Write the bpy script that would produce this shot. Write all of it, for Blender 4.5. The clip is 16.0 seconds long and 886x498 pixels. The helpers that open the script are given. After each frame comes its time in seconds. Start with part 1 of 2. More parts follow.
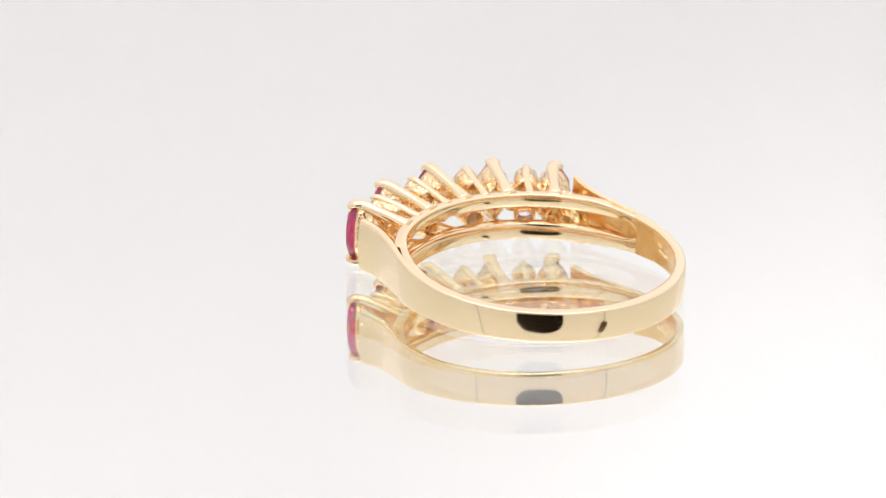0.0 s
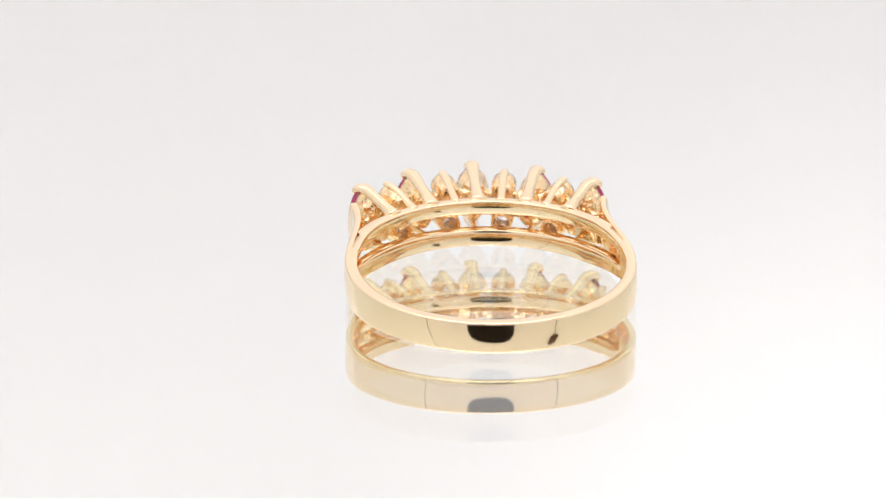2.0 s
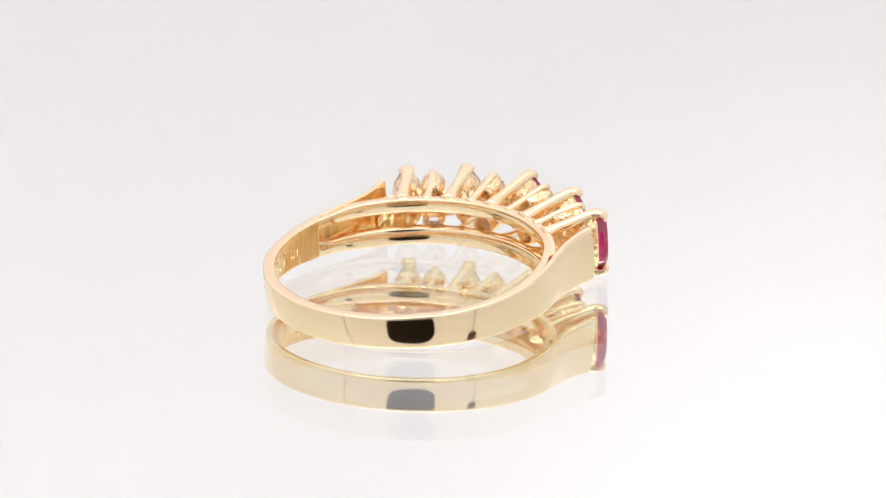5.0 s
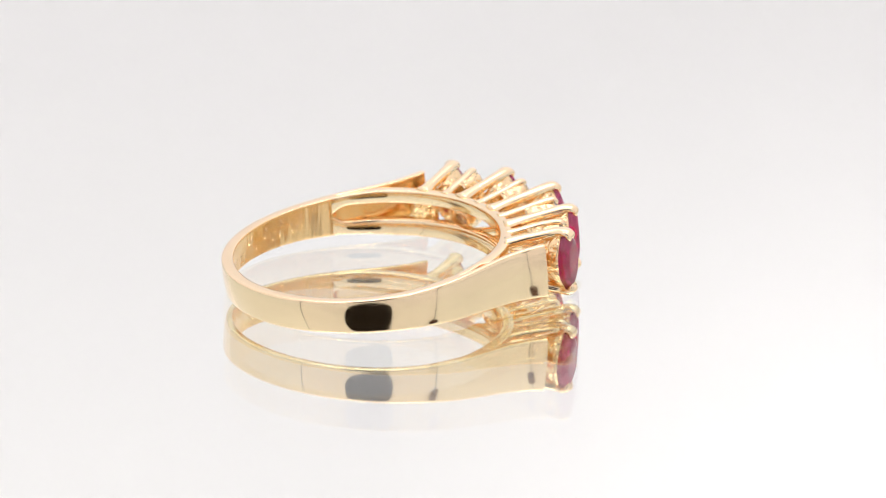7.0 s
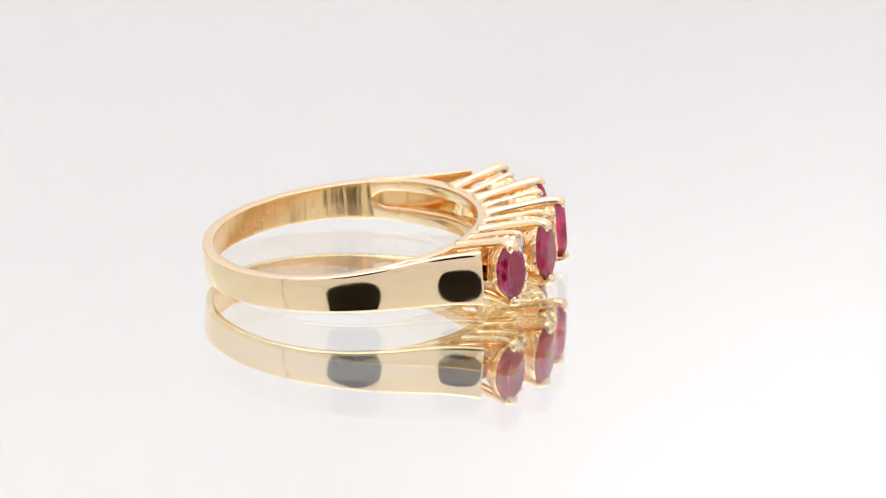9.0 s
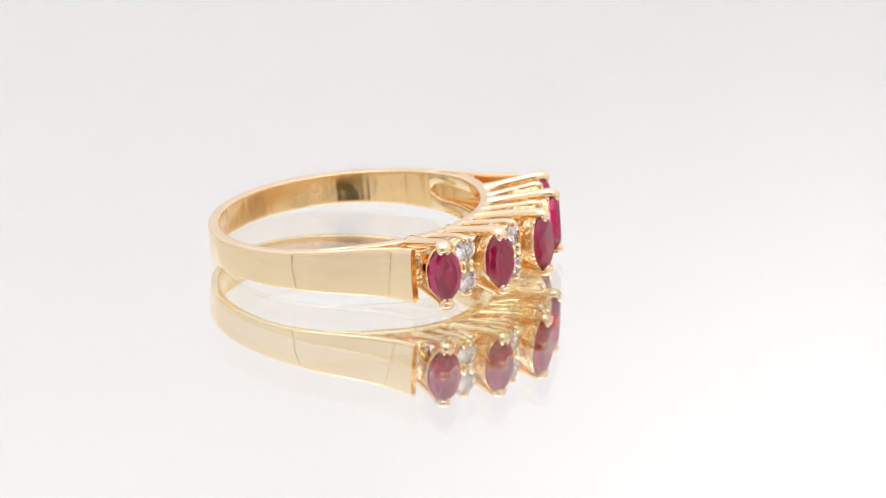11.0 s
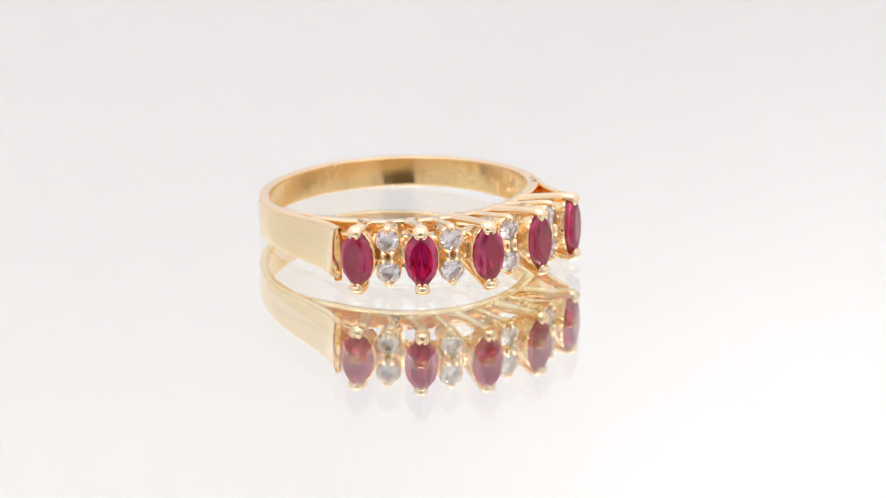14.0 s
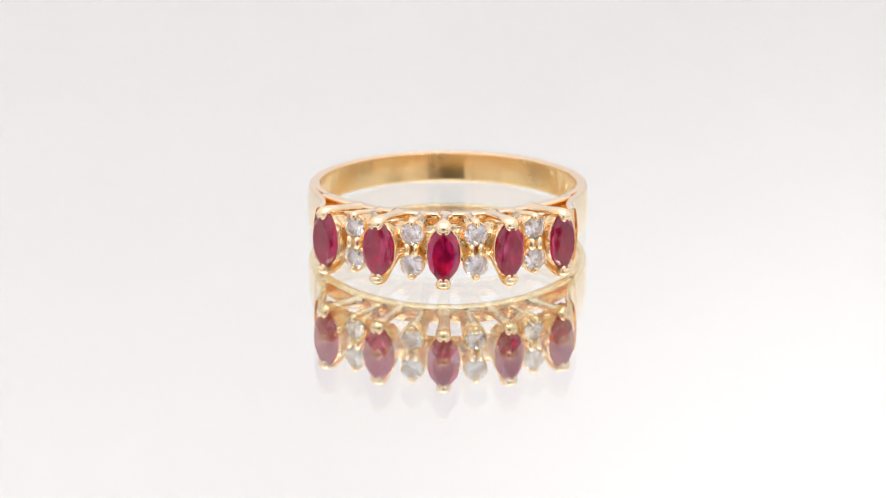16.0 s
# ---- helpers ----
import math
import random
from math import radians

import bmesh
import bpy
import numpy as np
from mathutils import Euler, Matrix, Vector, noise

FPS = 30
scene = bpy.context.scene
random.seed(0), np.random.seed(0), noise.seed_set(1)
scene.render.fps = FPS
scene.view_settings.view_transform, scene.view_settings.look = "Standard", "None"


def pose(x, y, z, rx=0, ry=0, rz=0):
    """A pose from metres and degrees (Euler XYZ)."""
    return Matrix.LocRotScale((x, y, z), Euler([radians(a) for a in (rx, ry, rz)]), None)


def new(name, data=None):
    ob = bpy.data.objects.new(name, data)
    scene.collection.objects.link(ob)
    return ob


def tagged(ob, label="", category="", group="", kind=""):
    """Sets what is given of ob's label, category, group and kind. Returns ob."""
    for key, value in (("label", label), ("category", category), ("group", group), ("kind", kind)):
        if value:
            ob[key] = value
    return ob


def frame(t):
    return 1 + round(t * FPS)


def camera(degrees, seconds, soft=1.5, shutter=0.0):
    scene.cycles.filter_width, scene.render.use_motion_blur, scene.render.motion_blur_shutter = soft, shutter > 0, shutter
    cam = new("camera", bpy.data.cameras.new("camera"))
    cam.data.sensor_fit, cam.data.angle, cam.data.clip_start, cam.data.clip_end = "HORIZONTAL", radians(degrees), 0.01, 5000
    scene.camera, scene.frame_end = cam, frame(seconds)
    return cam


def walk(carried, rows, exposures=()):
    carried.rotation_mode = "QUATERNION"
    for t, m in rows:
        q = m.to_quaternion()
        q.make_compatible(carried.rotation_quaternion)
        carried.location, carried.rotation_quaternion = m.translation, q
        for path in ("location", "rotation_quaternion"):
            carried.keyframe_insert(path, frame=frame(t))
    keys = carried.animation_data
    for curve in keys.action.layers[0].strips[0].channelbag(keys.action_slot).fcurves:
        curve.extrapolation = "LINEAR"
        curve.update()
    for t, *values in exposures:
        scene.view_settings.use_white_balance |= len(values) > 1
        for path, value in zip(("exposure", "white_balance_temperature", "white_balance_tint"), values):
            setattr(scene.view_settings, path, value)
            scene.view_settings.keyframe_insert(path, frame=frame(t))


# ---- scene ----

MM = 0.001

# ---- camera: a long macro lens on a stand, looking down at the turning ring ----
cam = camera(11.194, 16.0, soft=1.0)
EYE = pose(-1.399 * MM, -298.38 * MM, 107.645 * MM, 90 - 19.727, 0, 0)
cam.data.dof.use_dof, cam.data.dof.focus_distance, cam.data.dof.aperture_fstop = True, 0.309, 54.0
walk(cam, [(0.0, EYE), (16.0, EYE)])

# ---- world: the dim room outside the light tent ----
world = bpy.data.worlds.new("dim_room")
scene.world = world
world.use_nodes = True
world.node_tree.nodes["Background"].inputs["Color"].default_value = (0.020, 0.014, 0.011, 1)
world.node_tree.nodes["Background"].inputs["Strength"].default_value = 1.0
scene.view_settings.exposure = 0.0
scene.cycles.max_bounces, scene.cycles.glossy_bounces, scene.cycles.transmission_bounces = 32, 24, 24


# ---- materials ----
def material(name, colour, rough=0.5, metal=0.0, transmission=0.0, ior=1.5):
    m = bpy.data.materials.new(name)
    m.use_nodes = True
    b = m.node_tree.nodes["Principled BSDF"]
    b.inputs["Base Color"].default_value = (*colour, 1)
    b.inputs["Roughness"].default_value = rough
    b.inputs["Metallic"].default_value = metal
    b.inputs["Transmission Weight"].default_value = transmission
    b.inputs["IOR"].default_value = ior
    return m, m.node_tree.nodes, m.node_tree.links, b


def add(nodes, kind, **values):
    n = nodes.new(kind)
    for key, value in values.items():
        n.inputs[key.replace("_", " ")].default_value = value
    return n


def gold(name, colour, rough, scale, stretch_w, strength, depth=0.0001):
    """Yellow gold: cloudy polish and relief of the given scale, stretched along the ring's axis for casting streaks."""
    m, nodes, links, b = material(name, colour, rough, 1.0)
    place = nodes.new("ShaderNodeTexCoord")
    cloud = add(nodes, "ShaderNodeTexNoise", Scale=420.0, Detail=3.0)
    links.new(place.outputs["Object"], cloud.inputs["Vector"])
    polish = add(nodes, "ShaderNodeMapRange", From_Min=0.3, From_Max=0.7, To_Min=rough * 0.6, To_Max=rough * 1.5)
    links.new(cloud.outputs["Fac"], polish.inputs["Value"])
    links.new(polish.outputs["Result"], b.inputs["Roughness"])
    stretch = nodes.new("ShaderNodeMapping")
    stretch.inputs["Scale"].default_value = (1, 1, stretch_w)
    links.new(place.outputs["Object"], stretch.inputs["Vector"])
    fine = add(nodes, "ShaderNodeTexNoise", Scale=scale, Detail=2.0)
    links.new(stretch.outputs["Vector"], fine.inputs["Vector"])
    bump = add(nodes, "ShaderNodeBump", Strength=strength, Distance=depth)
    links.new(fine.outputs["Fac"], bump.inputs["Height"])
    links.new(bump.outputs["Normal"], b.inputs["Normal"])
    return m


GOLD = gold("polished_yellow_gold", (0.938, 0.757, 0.495), 0.07, 230.0, 1.0, 0.20)
GOLD_INSIDE = gold("worn_yellow_gold", (0.935, 0.67, 0.345), 0.19, 1500.0, 0.05, 0.6)
GOLD_CAST = gold("cast_yellow_gold", (0.955, 0.73, 0.43), 0.13, 1500.0, 1.0, 1.0, 0.0004)
BRONZE = material("brown_plastic", (0.10, 0.035, 0.018), 0.5)[0]


def ruby_material():
    m, nodes, links, b = material("ruby", (0.70, 0.012, 0.11), 0.02, 0.0, 0.84, 1.76)
    silk = add(nodes, "ShaderNodeTexNoise", Scale=1100.0, Detail=5.0)
    place = nodes.new("ShaderNodeTexCoord")
    links.new(place.outputs["Object"], silk.inputs["Vector"])
    ramp = nodes.new("ShaderNodeValToRGB")
    ramp.color_ramp.elements[0].position, ramp.color_ramp.elements[0].color = 0.32, (0.67, 0.008, 0.105, 1)
    ramp.color_ramp.elements[1].position, ramp.color_ramp.elements[1].color = 0.70, (0.91, 0.036, 0.28, 1)
    links.new(silk.outputs["Fac"], ramp.inputs["Fac"])
    links.new(ramp.outputs["Color"], b.inputs["Base Color"])
    return m


RUBY = ruby_material()
DIAMOND = material("diamond", (0.995, 0.985, 0.975), 0.0, 0.0, 1.0, 2.42)[0]
PLATE_GLASS = material("plate_glass", (0.985, 0.995, 0.99), 0.0, 0.0, 1.0, 1.5)[0]
SILVER = material("silvering", (0.96, 0.985, 0.925), 0.0, 1.0)[0]
DARK = material("dark_room_stand_in", (0.032, 0.019, 0.012), 0.9)[0]


def diffuser(name, low, high, top, lamp=None, colour=(1.0, 0.936, 0.988)):
    """White diffusing fabric whose glow is painted in as emission, brighter with height as if lit from above; lamp: a
    painted bright spot's place, reach and strength.
    """
    m, nodes, links, b = material(name, (0.4, 0.395, 0.4), 0.8)
    place = nodes.new("ShaderNodeNewGeometry")
    split = nodes.new("ShaderNodeSeparateXYZ")
    links.new(place.outputs["Position"], split.inputs["Vector"])
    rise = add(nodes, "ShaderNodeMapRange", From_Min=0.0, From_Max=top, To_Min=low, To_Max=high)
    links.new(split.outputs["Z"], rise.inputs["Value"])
    weave = add(nodes, "ShaderNodeTexNoise", Scale=14.0, Detail=2.0)
    links.new(place.outputs["Position"], weave.inputs["Vector"])
    even = add(nodes, "ShaderNodeMapRange", To_Min=0.97, To_Max=1.03)
    links.new(weave.outputs["Fac"], even.inputs["Value"])
    glow = nodes.new("ShaderNodeMath")
    glow.operation = "MULTIPLY"
    links.new(rise.outputs["Result"], glow.inputs[0])
    links.new(even.outputs["Result"], glow.inputs[1])
    out = glow.outputs["Value"]
    # bright spot painted into the emission; no bulb is built behind the fabric
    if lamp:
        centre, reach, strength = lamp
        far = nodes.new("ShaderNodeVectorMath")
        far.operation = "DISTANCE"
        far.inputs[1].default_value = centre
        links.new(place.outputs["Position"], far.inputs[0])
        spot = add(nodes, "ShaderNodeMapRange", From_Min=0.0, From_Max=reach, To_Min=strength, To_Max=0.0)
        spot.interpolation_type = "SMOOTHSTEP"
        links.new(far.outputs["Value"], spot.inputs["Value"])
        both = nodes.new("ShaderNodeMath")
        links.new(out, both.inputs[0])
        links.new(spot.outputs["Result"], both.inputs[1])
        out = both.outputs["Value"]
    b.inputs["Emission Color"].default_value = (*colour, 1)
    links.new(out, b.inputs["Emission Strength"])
    return m


# ---- mesh helpers (bmesh in millimetres) ----
def part(name, bm, mat, parent=None, label="", smooth=True):
    for f in bm.faces:
        f.smooth = smooth
    bmesh.ops.recalc_face_normals(bm, faces=bm.faces)
    for v in bm.verts:
        v.co *= MM
    me = bpy.data.meshes.new(name)
    bm.to_mesh(me)
    bm.free()
    for m in (mat if isinstance(mat, tuple) else (mat,)):
        me.materials.append(m)
    ob = new(name, me)
    ob.parent = parent
    return tagged(ob, label)


def loft(bm, rings, cap=True, closed=True):
    """Skin through rings of points with equal counts; returns the rows of faces."""
    rows = [[bm.verts.new(p) for p in ring] for ring in rings]
    n = len(rows[0])
    made = []
    for a, b in zip(rows, rows[1:]):
        made.append([bm.faces.new((a[i], a[(i + 1) % n], b[(i + 1) % n], b[i])) for i in range(n if closed else n - 1)])
    if cap:
        bm.faces.new(rows[0])
        bm.faces.new(rows[-1])
    return made


def box(bm, x0, x1, y0, y1, z0, z1, bevel=0.0):
    r = bmesh.ops.create_cube(bm, size=1.0)
    for v in r["verts"]:
        v.co = Vector(((x0, x1)[v.co.x > 0], (y0, y1)[v.co.y > 0], (z0, z1)[v.co.z > 0]))
    if bevel:
        edges = list({e for v in r["verts"] for e in v.link_edges})
        bmesh.ops.bevel(bm, geom=edges, offset=bevel, segments=2, affect="EDGES")


def wire(bm, points, sizes, sides=10, across=Vector((1, 0, 0))):
    """A tapered wire along points; sizes: half width across and half thickness at each point. Ends are rounded."""
    pts = [Vector(p) for p in points]
    fine, dims = [], []
    for k in range(len(pts) - 1):
        p0, p1, p2, p3 = pts[max(k - 1, 0)], pts[k], pts[k + 1], pts[min(k + 2, len(pts) - 1)]
        for j in range(4):
            t = j / 4
            fine.append(0.5 * (2 * p1 + (p2 - p0) * t + (2 * p0 - 5 * p1 + 4 * p2 - p3) * t * t + (3 * p1 - p0 - 3 * p2 + p3) * t ** 3))
            dims.append([a + (b - a) * t for a, b in zip(sizes[k], sizes[k + 1])])
    fine.append(pts[-1])
    dims.append(list(sizes[-1]))
    d = (fine[-1] - fine[-2]).normalized()
    base = dims[-1]
    for f, s in ((0.45, 0.88), (0.80, 0.58), (0.97, 0.2)):
        fine.append(pts[-1] + d * base[1] * f)
        dims.append([base[0] * s, base[1] * s])
    rings = []
    for k, p in enumerate(fine):
        d = (fine[min(k + 1, len(fine) - 1)] - fine[max(k - 1, 0)]).normalized()
        side = (across - d * across.dot(d)).normalized()
        up = d.cross(side)
        rings.append([p + side * dims[k][0] * math.cos(a) + up * dims[k][1] * math.sin(a) for a in (2 * math.pi * i / sides for i in range(sides))])
    loft(bm, rings)


def bead(bm, centre, size, turn=None):
    m = Matrix.Translation(centre) @ (turn or Matrix()) @ Matrix.Diagonal((*size, 1))
    bmesh.ops.create_uvsphere(bm, u_segments=12, v_segments=8, radius=1.0, matrix=m)


# ---- the light tent: white diffusers with a camera opening in front, and a thick mirror as its floor ----
HALF, FRONT, BACK, TALL = 240.0, -200.0, 260.0, 420.0
SIDE_LIGHT = diffuser("side_diffuser", 0.47, 0.61, 0.42, None, (0.98, 0.945, 0.972))
# back glow painted brighter upwards, with a bright spot on the right
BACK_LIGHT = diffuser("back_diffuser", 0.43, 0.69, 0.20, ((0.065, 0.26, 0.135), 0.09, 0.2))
FRONT_LIGHT = diffuser("front_diffuser", 0.45, 0.58, 0.42, None, (1.0, 0.922, 0.955))
TOP_LIGHT = diffuser("top_diffuser", 1.15, 1.15, 0.5)


# glow of the LED strips that are added for sparkle
LED = material("led_bar", (0.8, 0.8, 0.8), 0.5)[0]
LED.node_tree.nodes["Principled BSDF"].inputs["Emission Color"].default_value = (1.0, 0.96, 0.98, 1)
LED.node_tree.nodes["Principled BSDF"].inputs["Emission Strength"].default_value = 7.0


def setting_piece(name, bm, mat, label):
    return tagged(part(name, bm, mat, None, label, smooth=False), kind="structure")


def tent():
    bm = bmesh.new()
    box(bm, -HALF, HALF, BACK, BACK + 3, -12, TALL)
    setting_piece("wall_back", bm, BACK_LIGHT, "white diffuser fabric at the tent's back, upward glow and bright spot painted in")
    for name, x in (("wall_left", -HALF - 3), ("wall_right", HALF)):
        bm = bmesh.new()
        box(bm, x, x + 3, FRONT + 2, BACK + 3, -12, TALL)
        setting_piece(name, bm, SIDE_LIGHT, "white glowing diffuser fabric at the tent's side")
    bm = bmesh.new()
    box(bm, -HALF - 3, HALF + 3, FRONT - 3, BACK + 3, TALL, TALL + 3)
    setting_piece("ceiling", bm, TOP_LIGHT, "white glowing diffuser fabric on top of the tent")
    bm = bmesh.new()
    box(bm, -HALF - 3, HALF + 3, FRONT - 3, BACK + 3, -15, -12)
    setting_piece("floor", bm, material("white_board", (0.8, 0.8, 0.8), 0.6)[0], "white board under the mirror plate")
    # front panel with a rounded opening for the lens
    bm = bmesh.new()
    cx, cz, hw, hh = 0.0, 85.0, 65.0, 62.0
    inner, outer = [], []
    for i in range(64):
        a = 2 * math.pi * (i + 0.5) / 64
        c, s = math.cos(a), math.sin(a)
        k = (abs(c) ** 2.8 + abs(s) ** 2.8) ** (-1 / 2.8)
        inner.append((cx + hw * k * c, cz + hh * k * s))
        k = 1 / max(abs(c), abs(s))
        x, z = (HALF - 2) * k * c, cz + (TALL - cz) * k * s if s > 0 else cz + (cz + 12) * k * s
        outer.append((x, z))
    rings = [[Vector((x, y, z)) for x, z in ring] for ring, y in ((outer, FRONT), (inner, FRONT), (inner, FRONT - 3), (outer, FRONT - 3), (outer, FRONT))]
    loft(bm, rings, cap=False)
    bmesh.ops.remove_doubles(bm, verts=bm.verts, dist=0.001)
    setting_piece("wall_front", bm, FRONT_LIGHT, "white glowing front diffuser with a rounded camera opening")
    # mirror plate: glass over silvering
    bm = bmesh.new()
    box(bm, -180, 180, -180, 200, PLATE_TOP - PLATE, PLATE_TOP)
    plate = tagged(part("mirror_plate", bm, PLATE_GLASS, None, "thick clear glass mirror plate lying on a white board", smooth=False), category="mirror")
    bm = bmesh.new()
    box(bm, -180, 180, -180, 200, -12, PLATE_TOP - PLATE - 0.02)
    part("silvering", bm, SILVER, plate, "bright silver mirror backing", smooth=False)
    bm = bmesh.new()
    box(bm, 212, 238, -198, -172, 150, 215, 3)
    tagged(part("corner_clamp", bm, BRONZE, None, "dark brown plastic clamp at the tent's front corner"), category="clamp")
    # two unseen LED strips, added under the top diffuser for glints on gold and stones
    for y in (-110, 90):
        strip = tagged(new("led_strip"), "bright white LED strip, unseen, added under the tent's top for sparkle", "lamp", "strips in the tent")
        bm = bmesh.new()
        box(bm, -170, 170, y - 16, y + 16, TALL - 8, TALL, 2)
        part("housing", bm, material("white_plastic", (0.75, 0.75, 0.75), 0.4)[0], strip)
        bm = bmesh.new()
        box(bm, -165, 165, y - 12, y + 12, TALL - 11, TALL - 7.5)
        part("light_bar", bm, LED, strip, smooth=False)
    # dark panel added behind the camera, standing in for the unlit room
    bm = bmesh.new()
    box(bm, -420, 420, -453, -450, -15, 440)
    setting_piece("backdrop", bm, DARK, "dark panel added behind the camera in place of the unlit room")


PLATE, PLATE_TOP = 3.15, -0.34
tent()

# ---- the ring: u across, v towards the stones, w along the ring's axis ----
INNER, OUTER = 9.3, 10.0
V_AT = (-10, -6, -2, 0, 2, 4, 6, 8, 9.5)
H_AT = (1.12, 1.15, 1.26, 1.35, 1.47, 1.60, 1.73, 1.85, 1.93)
SHIFT = -0.10


def half_height(v):
    return float(np.interp(v, V_AT, H_AT))


def polar(r, deg, w=0.0):
    return Vector((r * math.sin(radians(deg)), r * math.cos(radians(deg)), w))


def outline():
    """The outer face on the u > 0 side, from the back to the shoulder's end: u, v and the normal's angle from u."""
    path = []
    for i in range(43):
        a = -90 + 80 * i / 42
        path.append((OUTER * math.cos(radians(a)), OUTER * math.sin(radians(a)), a))
    u, v, _ = path[-1]
    steps, length = 84, 10.95
    for i in range(1, steps + 1):
        a = float(np.interp(v, (-1.74, 0.30, 2.3, 3.1, 5.0, 6.0, 6.8, 7.5, 9.0), (-10.0, 0.0, 9.2, 11.9, 11.8, 8.5, 3.6, -1.5, -11.0)))
        u -= math.sin(radians(a)) * length / steps
        v += math.cos(radians(a)) * length / steps
        path.append((u, v, a))
    return path


def face_tilt(a):
    """Degrees by which the unevenly polished outer face leans upwards at the normal's angle a."""
    return float(np.interp(a, (-190, -160, -121, -90, -68, -35, -8, 15), (0.0, -2.0, -4.0, -2.3, -0.6, 0.7, 1.8, 0.6)))


def shank(ring):
    right = outline()
    stations = [(-u, v, 180 - a, -180 - a) for u, v, a in reversed(right[1:])] + [(u, v, a, a) for u, v, a in right]
    bm = bmesh.new()
    rings = []
    for u, v, a, turn in stations:
        h = half_height(v)
        n = Vector((math.cos(radians(a)), math.sin(radians(a)), 0))
        bulge = h * math.tan(radians(np.interp(v, (2, 8), (8, 12)))) / 2
        t = min(1, max(0, (v - 1.9) / 0.8))
        t = t * t * (3 - 2 * t)
        thick = (math.hypot(u, v) - INNER if v > 0 else 0.70) * (1 - t) + (0.42 + 0.03 * max(0, v)) * t
        lean_out = -math.tan(radians(face_tilt(turn)))
        dome = 0.02 * (1 - t)
        draft = 0.105 * h * (1 - t)
        ring_pts = []
        for x in (-0.93, -0.85, -0.7, -0.55, -0.4, -0.2, 0, 0.2, 0.4, 0.55, 0.7, 0.85, 0.93):
            wave = 0.014 * noise.noise(Vector((u * 0.42, v * 0.42, x * 0.8 + 5.0))) + 0.004 * noise.noise(Vector((u * 1.1, v * 1.1, x * 1.5)))
            ring_pts.append((-bulge * x * x + lean_out * h * x + wave, h * x))
        for x, drop in ((0.965, 0.028), (0.988, 0.07), (1.0, 0.13)):
            ring_pts.append((-bulge + lean_out * h - drop, h * x))
        ring_pts += [(-thick + 0.11 - draft, h), (-thick + 0.03 - draft, h * 0.985)]
        ring_pts += [(-thick - dome * (1 - (x / 0.93) ** 2) - draft * x, h * x) for x in (0.93, 0.8, 0.6, 0.3, 0, -0.3, -0.6, -0.8, -0.93)]
        ring_pts += [(-thick + 0.03 + draft, -h * 0.985), (-thick + 0.11 + draft, -h)]
        for x, drop in ((1.0, 0.13), (0.988, 0.07), (0.965, 0.028)):
            ring_pts.append((-bulge - lean_out * h - drop, -h * x))
        rings.append([Vector((u, v, SHIFT)) + n * o + Vector((0, 0, w)) for o, w in ring_pts])
    for row in loft(bm, rings):
        for f in row[17:27]:
            f.material_index = 1
    ends = [f for f in bm.faces if len(f.verts) > 4]
    for f in ends:
        for e in f.edges:
            e.smooth = False
    bmesh.ops.recalc_face_normals(bm, faces=bm.faces)
    bmesh.ops.inset_individual(bm, faces=ends, thickness=0.12, depth=-0.35)
    return part("shank", bm, (GOLD, GOLD_INSIDE), ring, "polished yellow gold band with wide flaring shoulders")


def rail(ring, side):
    bm = bmesh.new()
    rings = []
    for i in range(97):
        deg = -80 + 160 * i / 96
        v = 10 * math.cos(radians(deg))
        top = min(half_height(v) + SHIFT * side, 1.60 - 0.12 * (side - 1)) - 0.02
        low = min(0.62, top - 0.35)
        low = low * math.sqrt(max(0.0, 1 - max(0.0, (abs(deg) - 69) / 8) ** 2))
        pts = [(INNER, low + 0.1), (INNER, top - 0.1), (INNER + 0.03, top - 0.03), (INNER + 0.1, top), (OUTER + 0.0, top), (OUTER + 0.07, top - 0.03),
               (OUTER + 0.1, top - 0.1), (OUTER + 0.1, low + 0.1), (OUTER + 0.02, low), (INNER + 0.08, low)]
        if abs(deg) > 62:
            pts = [(min(r, OUTER - 0.25), w) for r, w in pts]
        draft = 0.105 * min(1.0, max(0.0, (abs(deg) - 52) / 22))
        pts = [(r - draft * w * side if r < INNER + 0.2 else r, w) for r, w in pts]
        if abs(deg) > 76:
            ease = (abs(deg) - 76) / 4
            pts = [(r + 0.15 * ease * (OUTER - r), w) for r, w in pts]
        rings.append([polar(r, deg, w * side) for r, w in pts])
    loft(bm, rings)
    return part("gallery_rail", bm, GOLD, ring)


def marquise(b, a, n=12):
    """Points of a full pointed oval, half width b and half length a, along y."""
    right = []
    for k in range(n):
        y = -math.cos(math.pi * k / n)
        right.append((b * (1 - abs(y) ** 2.8), a * y))
    return right + [(-x, -y) for x, y in right]


def frame_at(r, deg, w=0.0, facing=None):
    """Stone frame: x across, y along the ring's axis, z outwards."""
    z = polar(1, deg if facing is None else facing)
    y = Vector((0, 0, 1))
    x = y.cross(z)
    m = Matrix((x, y, z)).transposed().to_4x4()
    return Matrix.Translation(polar(r, deg, w)) @ m


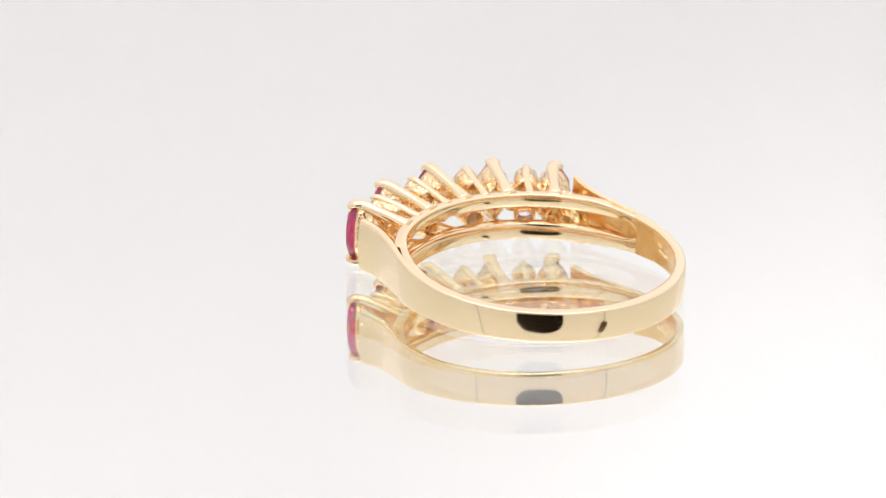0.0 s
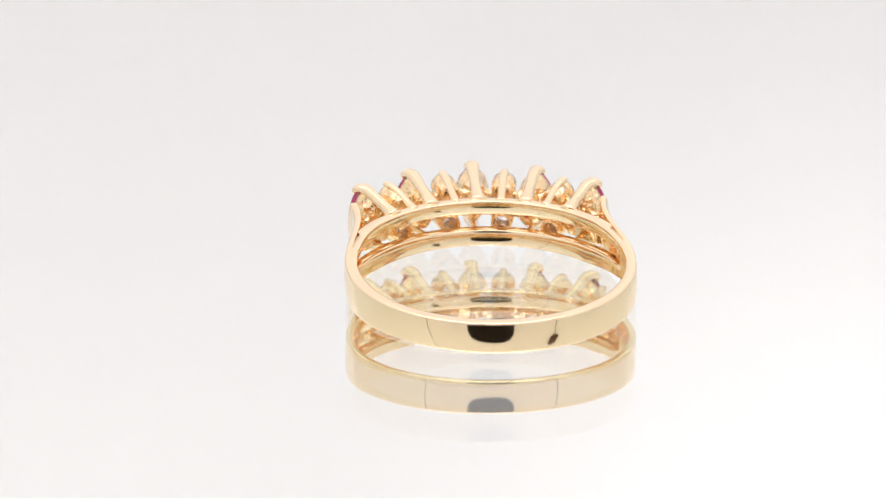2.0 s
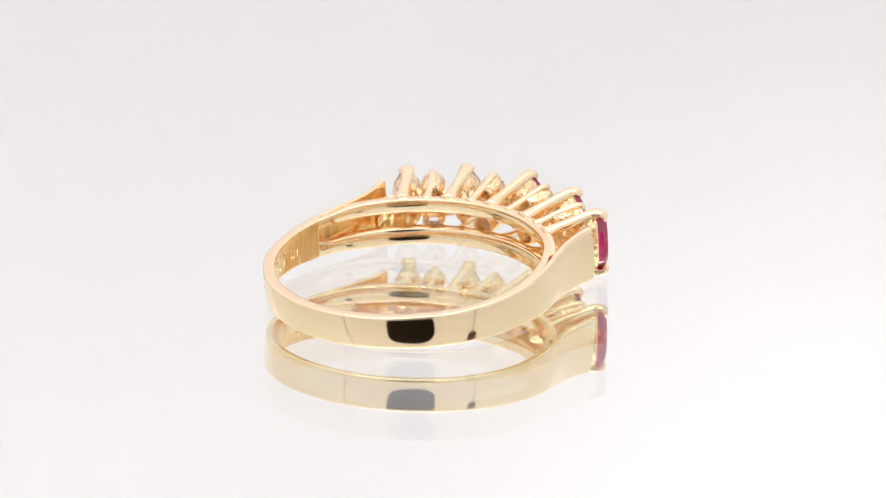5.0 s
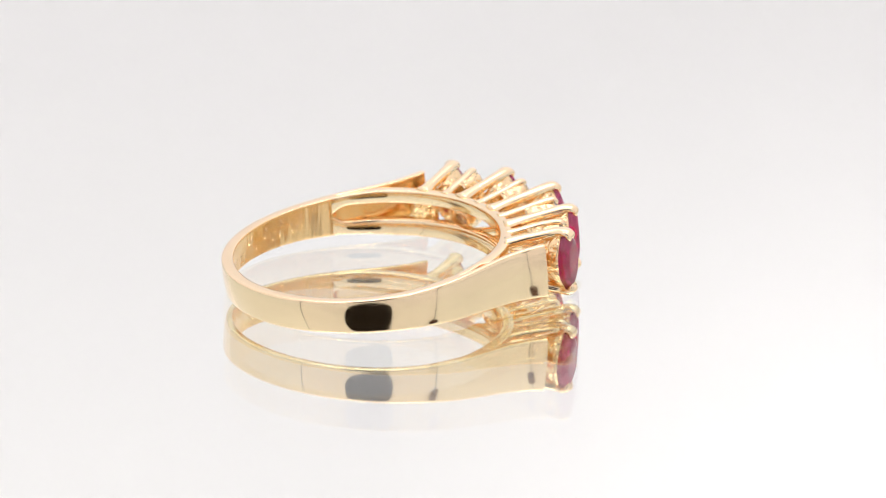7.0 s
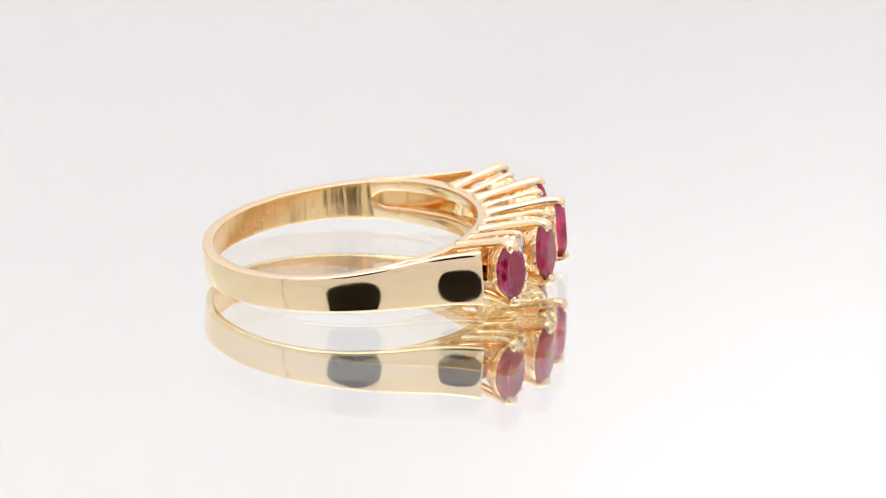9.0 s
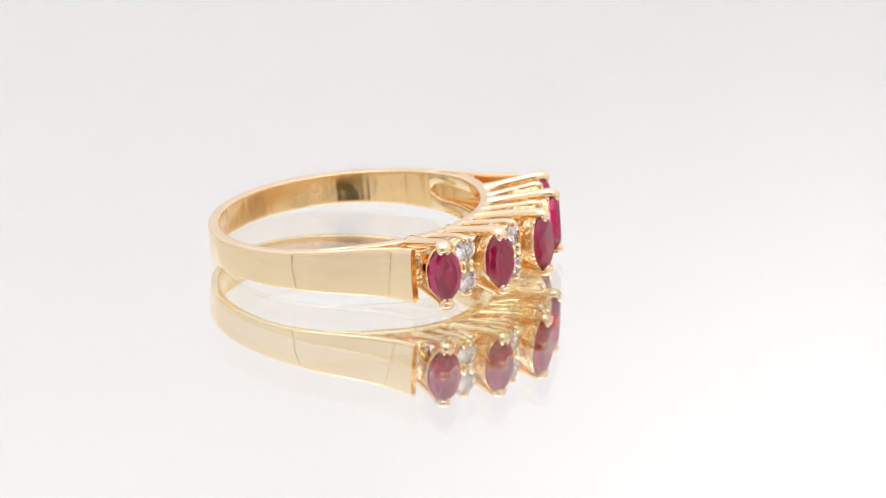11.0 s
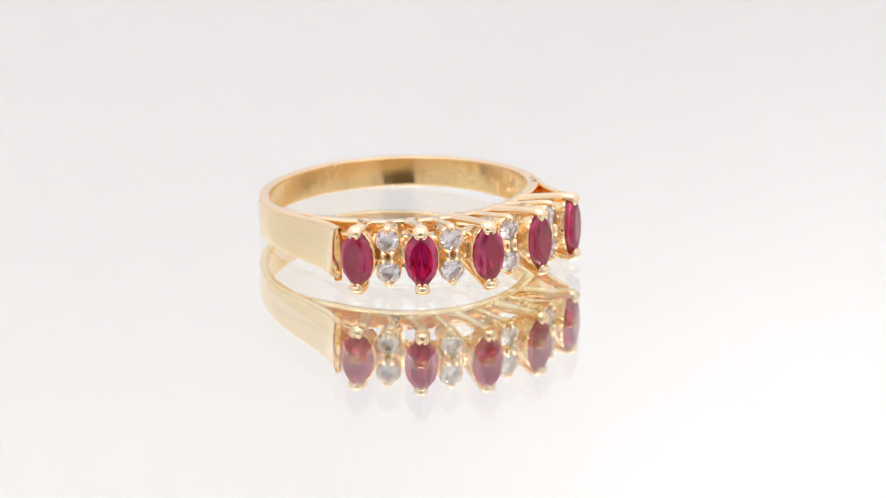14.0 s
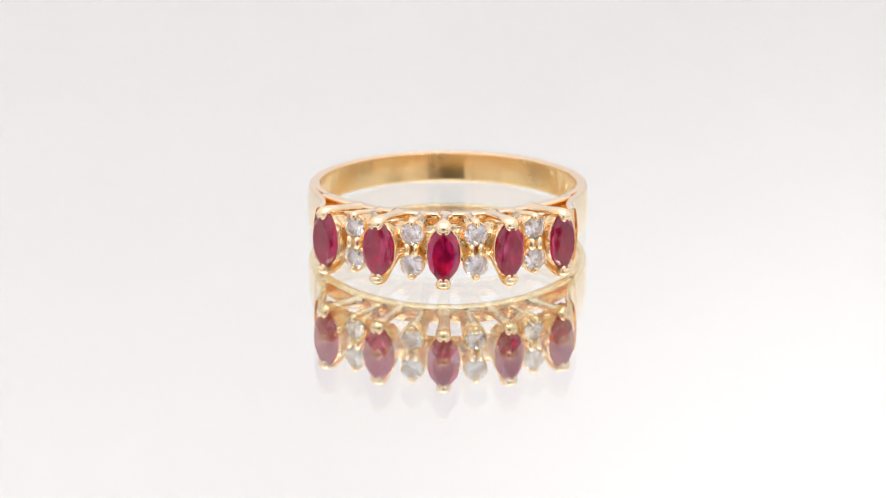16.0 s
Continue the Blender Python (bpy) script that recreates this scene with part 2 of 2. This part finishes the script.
def ruby_stone(parent, m, b, a):
    bm = bmesh.new()
    girdle = marquise(b, a, 6)
    n = len(girdle)
    lo = [bm.verts.new((x * 0.97, y * 0.98, -0.38)) for x, y in girdle]
    hi = [bm.verts.new((x, y, 0.06)) for x, y in girdle]
    mid = [bm.verts.new(((x0 + x1) / 2 * 0.91, (y0 + y1) / 2 * 0.92, 0.26)) for (x0, y0), (x1, y1) in zip(girdle, girdle[1:] + girdle[:1])]
    table = [bm.verts.new((x * 0.70, y * 0.72, 0.40)) for x, y in girdle]
    keel = [bm.verts.new((x * random.uniform(0.36, 0.54), y * 0.5, random.uniform(-0.88, -0.66))) for x, y in girdle]
    tip = bm.verts.new((0, 0, -1.15))
    for i in range(n):
        j = (i + 1) % n
        bm.faces.new((lo[i], lo[j], hi[j], hi[i]))
        bm.faces.new((hi[i], hi[j], mid[i]))
        bm.faces.new((mid[i], hi[j], mid[j], table[j]))
        bm.faces.new((mid[i], table[j], table[i]))
        bm.faces.new((lo[j], lo[i], keel[i]))
        bm.faces.new((lo[j], keel[i], keel[j]))
        bm.faces.new((keel[j], keel[i], tip))
    bm.faces.new(table)
    bm.transform(m)
    return part("ruby", bm, RUBY, parent, "deep red faceted marquise-cut ruby", smooth=False)


def brilliant(parent, m, r):
    bm = bmesh.new()
    n = 16
    at = lambda rr, k, z: bm.verts.new((rr * math.cos(2 * math.pi * k / n), rr * math.sin(2 * math.pi * k / n), z))
    lo = [at(r, k, -0.03) for k in range(n)]
    hi = [at(r, k, 0.03) for k in range(n)]
    star = [at(r * 0.80, k, r * 0.19) for k in range(0, n, 2)]
    table = [at(r * 0.57, k + 1, r * 0.30) for k in range(0, n, 2)]
    low = [at(r * 0.25, k + 1, -r * 0.664) for k in range(0, n, 2)]
    tip = bm.verts.new((0, 0, -r * 0.863))
    for k in range(n):
        j = (k + 1) % n
        bm.faces.new((lo[k], lo[j], hi[j], hi[k]))
    for k in range(8):
        i, j, l = 2 * k, 2 * k + 1, (2 * k + 2) % n
        nxt = (k + 1) % 8
        bm.faces.new((hi[i], hi[j], star[k]))
        bm.faces.new((hi[j], hi[l], star[nxt]))
        bm.faces.new((star[k], hi[j], star[nxt], table[k]))
        bm.faces.new((table[k - 1], star[k], table[k]))
        bm.faces.new((lo[j], lo[i], low[k]))
        bm.faces.new((lo[l], lo[j], low[k]))
        bm.faces.new((lo[l], low[k], tip, low[nxt]))
    bm.faces.new(table)
    bm.transform(m @ pose(0, 0, 0, 0, 0, random.uniform(0, 40)))
    return part("diamond", bm, DIAMOND, parent, "clear round brilliant-cut diamond", smooth=False)


def ruby_setting(ring, r, deg, base_deg, facing, b, a=2.08):
    m = frame_at(r, deg, 0, facing)
    bm = bmesh.new()
    rows = []
    for k, z in ((1.07, -0.30), (1.06, -0.55), (0.86, -1.3), (0.62, -2.4), (0.26, -2.4), (0.70, -1.3), (0.93, -0.55), (0.98, -0.30), (1.07, -0.30)):
        rows.append([Vector((x * k, y * (k * 0.8 + 0.16), z)) for x, y in marquise(b, a, 10)])
    loft(bm, rows, cap=False)
    bmesh.ops.remove_doubles(bm, verts=bm.verts, dist=0.001)
    bead(bm, (0, 0.30, -2.2), (0.64 * b, 0.95, 0.62))
    bm.transform(m)
    basket = part("ruby_setting", bm, GOLD_CAST, ring, "yellow gold boat-shaped basket with two claws")
    ruby_stone(basket, m, b, a)
    inv = m.inverted()
    for side in (1, -1):
        foot = inv @ polar(9.80, base_deg, 1.32 * side)
        reach = side * (2.04 if side > 0 else 2.24)
        shoulder = Vector((0, side * (2.0 if side > 0 else 2.16), -0.75))
        bm = bmesh.new()
        wire(bm, [foot, foot.lerp(shoulder, 0.35), foot.lerp(shoulder, 0.7), shoulder, (0, reach, -0.1), (0, reach - side * 0.16, 0.24)],
             [(0.66, 0.46), (0.40, 0.37), (0.40, 0.35), (0.47, 0.34), (0.55, 0.31), (0.50, 0.27)], sides=14)
        for x in (-0.27, 0.27):
            bead(bm, (x, reach - side * 0.33, 0.20), (0.20, 0.36, 0.20), pose(0, 0, 0, 0, 0, -34 * side * (1 if x > 0 else -1)))
        bm.transform(m)
        part("claw", bm, GOLD, basket)


def diamond_setting(ring, r, deg, facing):
    """A pair of round cups, one over the other, with shared posts between them."""
    m = frame_at(r, deg, 0, facing)
    inv = m.inverted()
    bm = bmesh.new()
    for side in (1, -1):
        rows = []
        for rr, z in ((0.87, 0.0), (0.88, -0.25), (0.80, -1.0), (0.72, -2.2), (0.60, -2.2), (0.68, -1.0), (0.76, -0.25), (0.78, 0.0), (0.87, 0.0)):
            rows.append([Vector((rr * math.cos(2 * math.pi * k / 24), side * 1.11 + rr * math.sin(2 * math.pi * k / 24), z)) for k in range(24)])
        loft(bm, rows, cap=False)
    bmesh.ops.remove_doubles(bm, verts=bm.verts, dist=0.001)
    bm.transform(m)
    cups = part("diamond_setting", bm, GOLD_CAST, ring, "pair of round yellow gold cups")
    for side in (1, -1):
        brilliant(cups, m @ Matrix.Translation((0, side * 1.11, 0.05)), 0.81)
        foot = inv @ polar(9.80, deg, 1.32 * side)
        foot2 = inv @ polar(10.5, deg, 1.48 * side)
        bm = bmesh.new()
        wire(bm, [foot, foot2, (0, side * 1.80, -1.4), (0, side * 1.98, -0.4), (0, side * 1.96, 0.08), (0, side * 1.82, 0.24)],
             [(0.50, 0.36), (0.31, 0.25), (0.30, 0.22), (0.31, 0.22), (0.29, 0.22), (0.22, 0.18)], sides=10)
        bm.transform(m)
        part("claw", bm, GOLD, cups)
    for x in (-0.31, 0.31):
        bm = bmesh.new()
        box(bm, x - 0.17, x + 0.17, -0.42, 0.42, -1.6, 0.40, 0.06)
        bm.transform(m)
        part("post", bm, GOLD, cups)


def gallery_web(ring, start, end):
    """A piece of the rough cast web that joins the settings behind the stones."""
    bm = bmesh.new()
    rings = []
    for i in range(37):
        deg = start + (end - start) * i / 36
        base = 12.72 - 0.014 * abs(deg)
        pts = []
        for k, (r, w) in enumerate(((-0.45, -0.72), (-0.50, 0.0), (-0.45, 1.00), (0.0, 1.15), (0.32, 0.95), (0.38, 0.0), (0.32, -0.70), (0.0, -0.85))):
            j = noise.noise(Vector((deg * 0.55, k * 1.7, 3.1))) * 0.22 + noise.noise(Vector((deg * 1.9, k * 2.3, 7.7))) * 0.14
            pts.append(polar(base + r * (1 + j) + j * 0.6, deg, w * (1 + j)))
        rings.append(pts)
    loft(bm, rings)
    part("gallery_web", bm, GOLD_CAST, ring, "rough cast gold web behind the stones")


def shoulder_plate(ring, side):
    """Small plate closing the space between a shoulder's end and its neighbouring basket."""
    a, b = Vector((8.25 * side, 7.75, 0)), Vector((6.95 * side, 9.35, 0))
    along = (b - a).normalized()
    out = Vector((along.y * side, -along.x * side, 0)) * 0.2
    bm = bmesh.new()
    loft(bm, [[p + o + Vector((0, 0, w)) for o, w in ((-out, -1.25), (-out, 0.95), (-out * 0.5, 1.05), (out * 0.5, 1.05), (out, 0.95), (out, -1.25))]
              for p in (a, a.lerp(b, 0.35) + out * 0.4, a.lerp(b, 0.7) + out * 0.3, b)])
    part("shoulder_plate", bm, GOLD_CAST, ring)


def stroke(deg, w, tall, slant, wide):
    """One raised stroke on the band's inside; slant in degrees from the ring's axis."""
    bm = bmesh.new()
    box(bm, -wide, wide, -tall / 2, tall / 2, -0.03, 0.06, 0.025)
    r = INNER - 0.105 * (w - SHIFT)
    bm.transform(Matrix.Translation(polar(r, deg, w)) @ frame_at(0, deg + 180).to_3x3().to_4x4() @ pose(0, 0, 0, 6, 0, slant))
    return bm


def hallmark(ring):
    """Stamped characters on the inside of the band, worn past reading, and scrape marks of resizing across from them."""
    for deg, w, tall, slant in ((95.4, 0.25, 0.25, 40), (95.8, 0.0, 0.55, 0), (97.6, 0.0, 0.80, 10), (98.9, -0.25, 0.30, -50),
                                (100.3, -0.20, 0.30, 0), (101.8, 0.05, 0.70, 18), (102.9, 0.05, 0.70, -18), (104.0, 0.1, 0.55, 15)):
        part("stamp_mark", stroke(deg, w, tall, slant, 0.07), GOLD, ring)
    for deg, w, tall, slant in ((-92.5, 0.1, 1.3, 4), (-95.0, -0.3, 0.6, -8), (-97.2, -0.2, 0.9, 6), (-103.8, 0.05, 1.5, -5), (-108.5, -0.4, 0.5, 12),
                                (-113.0, 0.2, 0.9, -10), (-119.5, -0.5, 0.6, 25), (-124.0, 0.3, 0.6, -20), (-126.0, 0.25, 0.7, 18)):
        part("scrape_mark", stroke(deg, w, tall, slant, 0.03), GOLD, ring)


TILT = 4.06
ring = tagged(new("ring"), "yellow gold ring with five rubies and eight diamonds on a mirror", "ring")
shank(ring)
rail(ring, 1)
rail(ring, -1)
for r, deg, base, facing, b in ((15.00, 0, 0, 0, 1.12), (14.52, 18.4, 19.2, 25.0, 1.13), (14.52, -18.4, -19.2, -25.0, 1.03),
                                (14.03, 36.6, 38.0, 51.0, 1.15), (14.03, -36.0, -38.0, -46.5, 1.03)):
    ruby_setting(ring, r, deg, base, facing, b)
for r, deg, facing in ((13.80, 9.2, 11), (13.80, -9.2, -11), (13.40, 27.7, 32), (13.40, -27.7, -32)):
    diamond_setting(ring, r, deg, facing)
for start, end in ((1.2, 15.8), (-15.8, -1.2), (21.0, 33.6), (-33.6, -21.0)):
    gallery_web(ring, start, end)
shoulder_plate(ring, 1)
shoulder_plate(ring, -1)
hallmark(ring)

# the lowest point rests on the glass
lean = pose(0, 0, 0, TILT, 0, 0)
CENTRE_Z = PLATE_TOP * MM - min((lean @ v.co).z for o in ring.children_recursive for v in o.data.vertices)


def ring_pose(t):
    """The turntable's axis is the world's z; the ring lies off its centre and turns evenly with it."""
    return pose(0, 0, 0, 0, 0, 31.440 - 13.2926 * t) @ pose(1.2155 * MM, -8.2138 * MM, CENTRE_Z) @ lean


def motions():
    times = [0.0, 0.1, 0.2] + [0.5 * k for k in range(1, 32)] + [15.8, 15.9, 16.0]
    walk(ring, [(t, ring_pose(t)) for t in times])


motions()
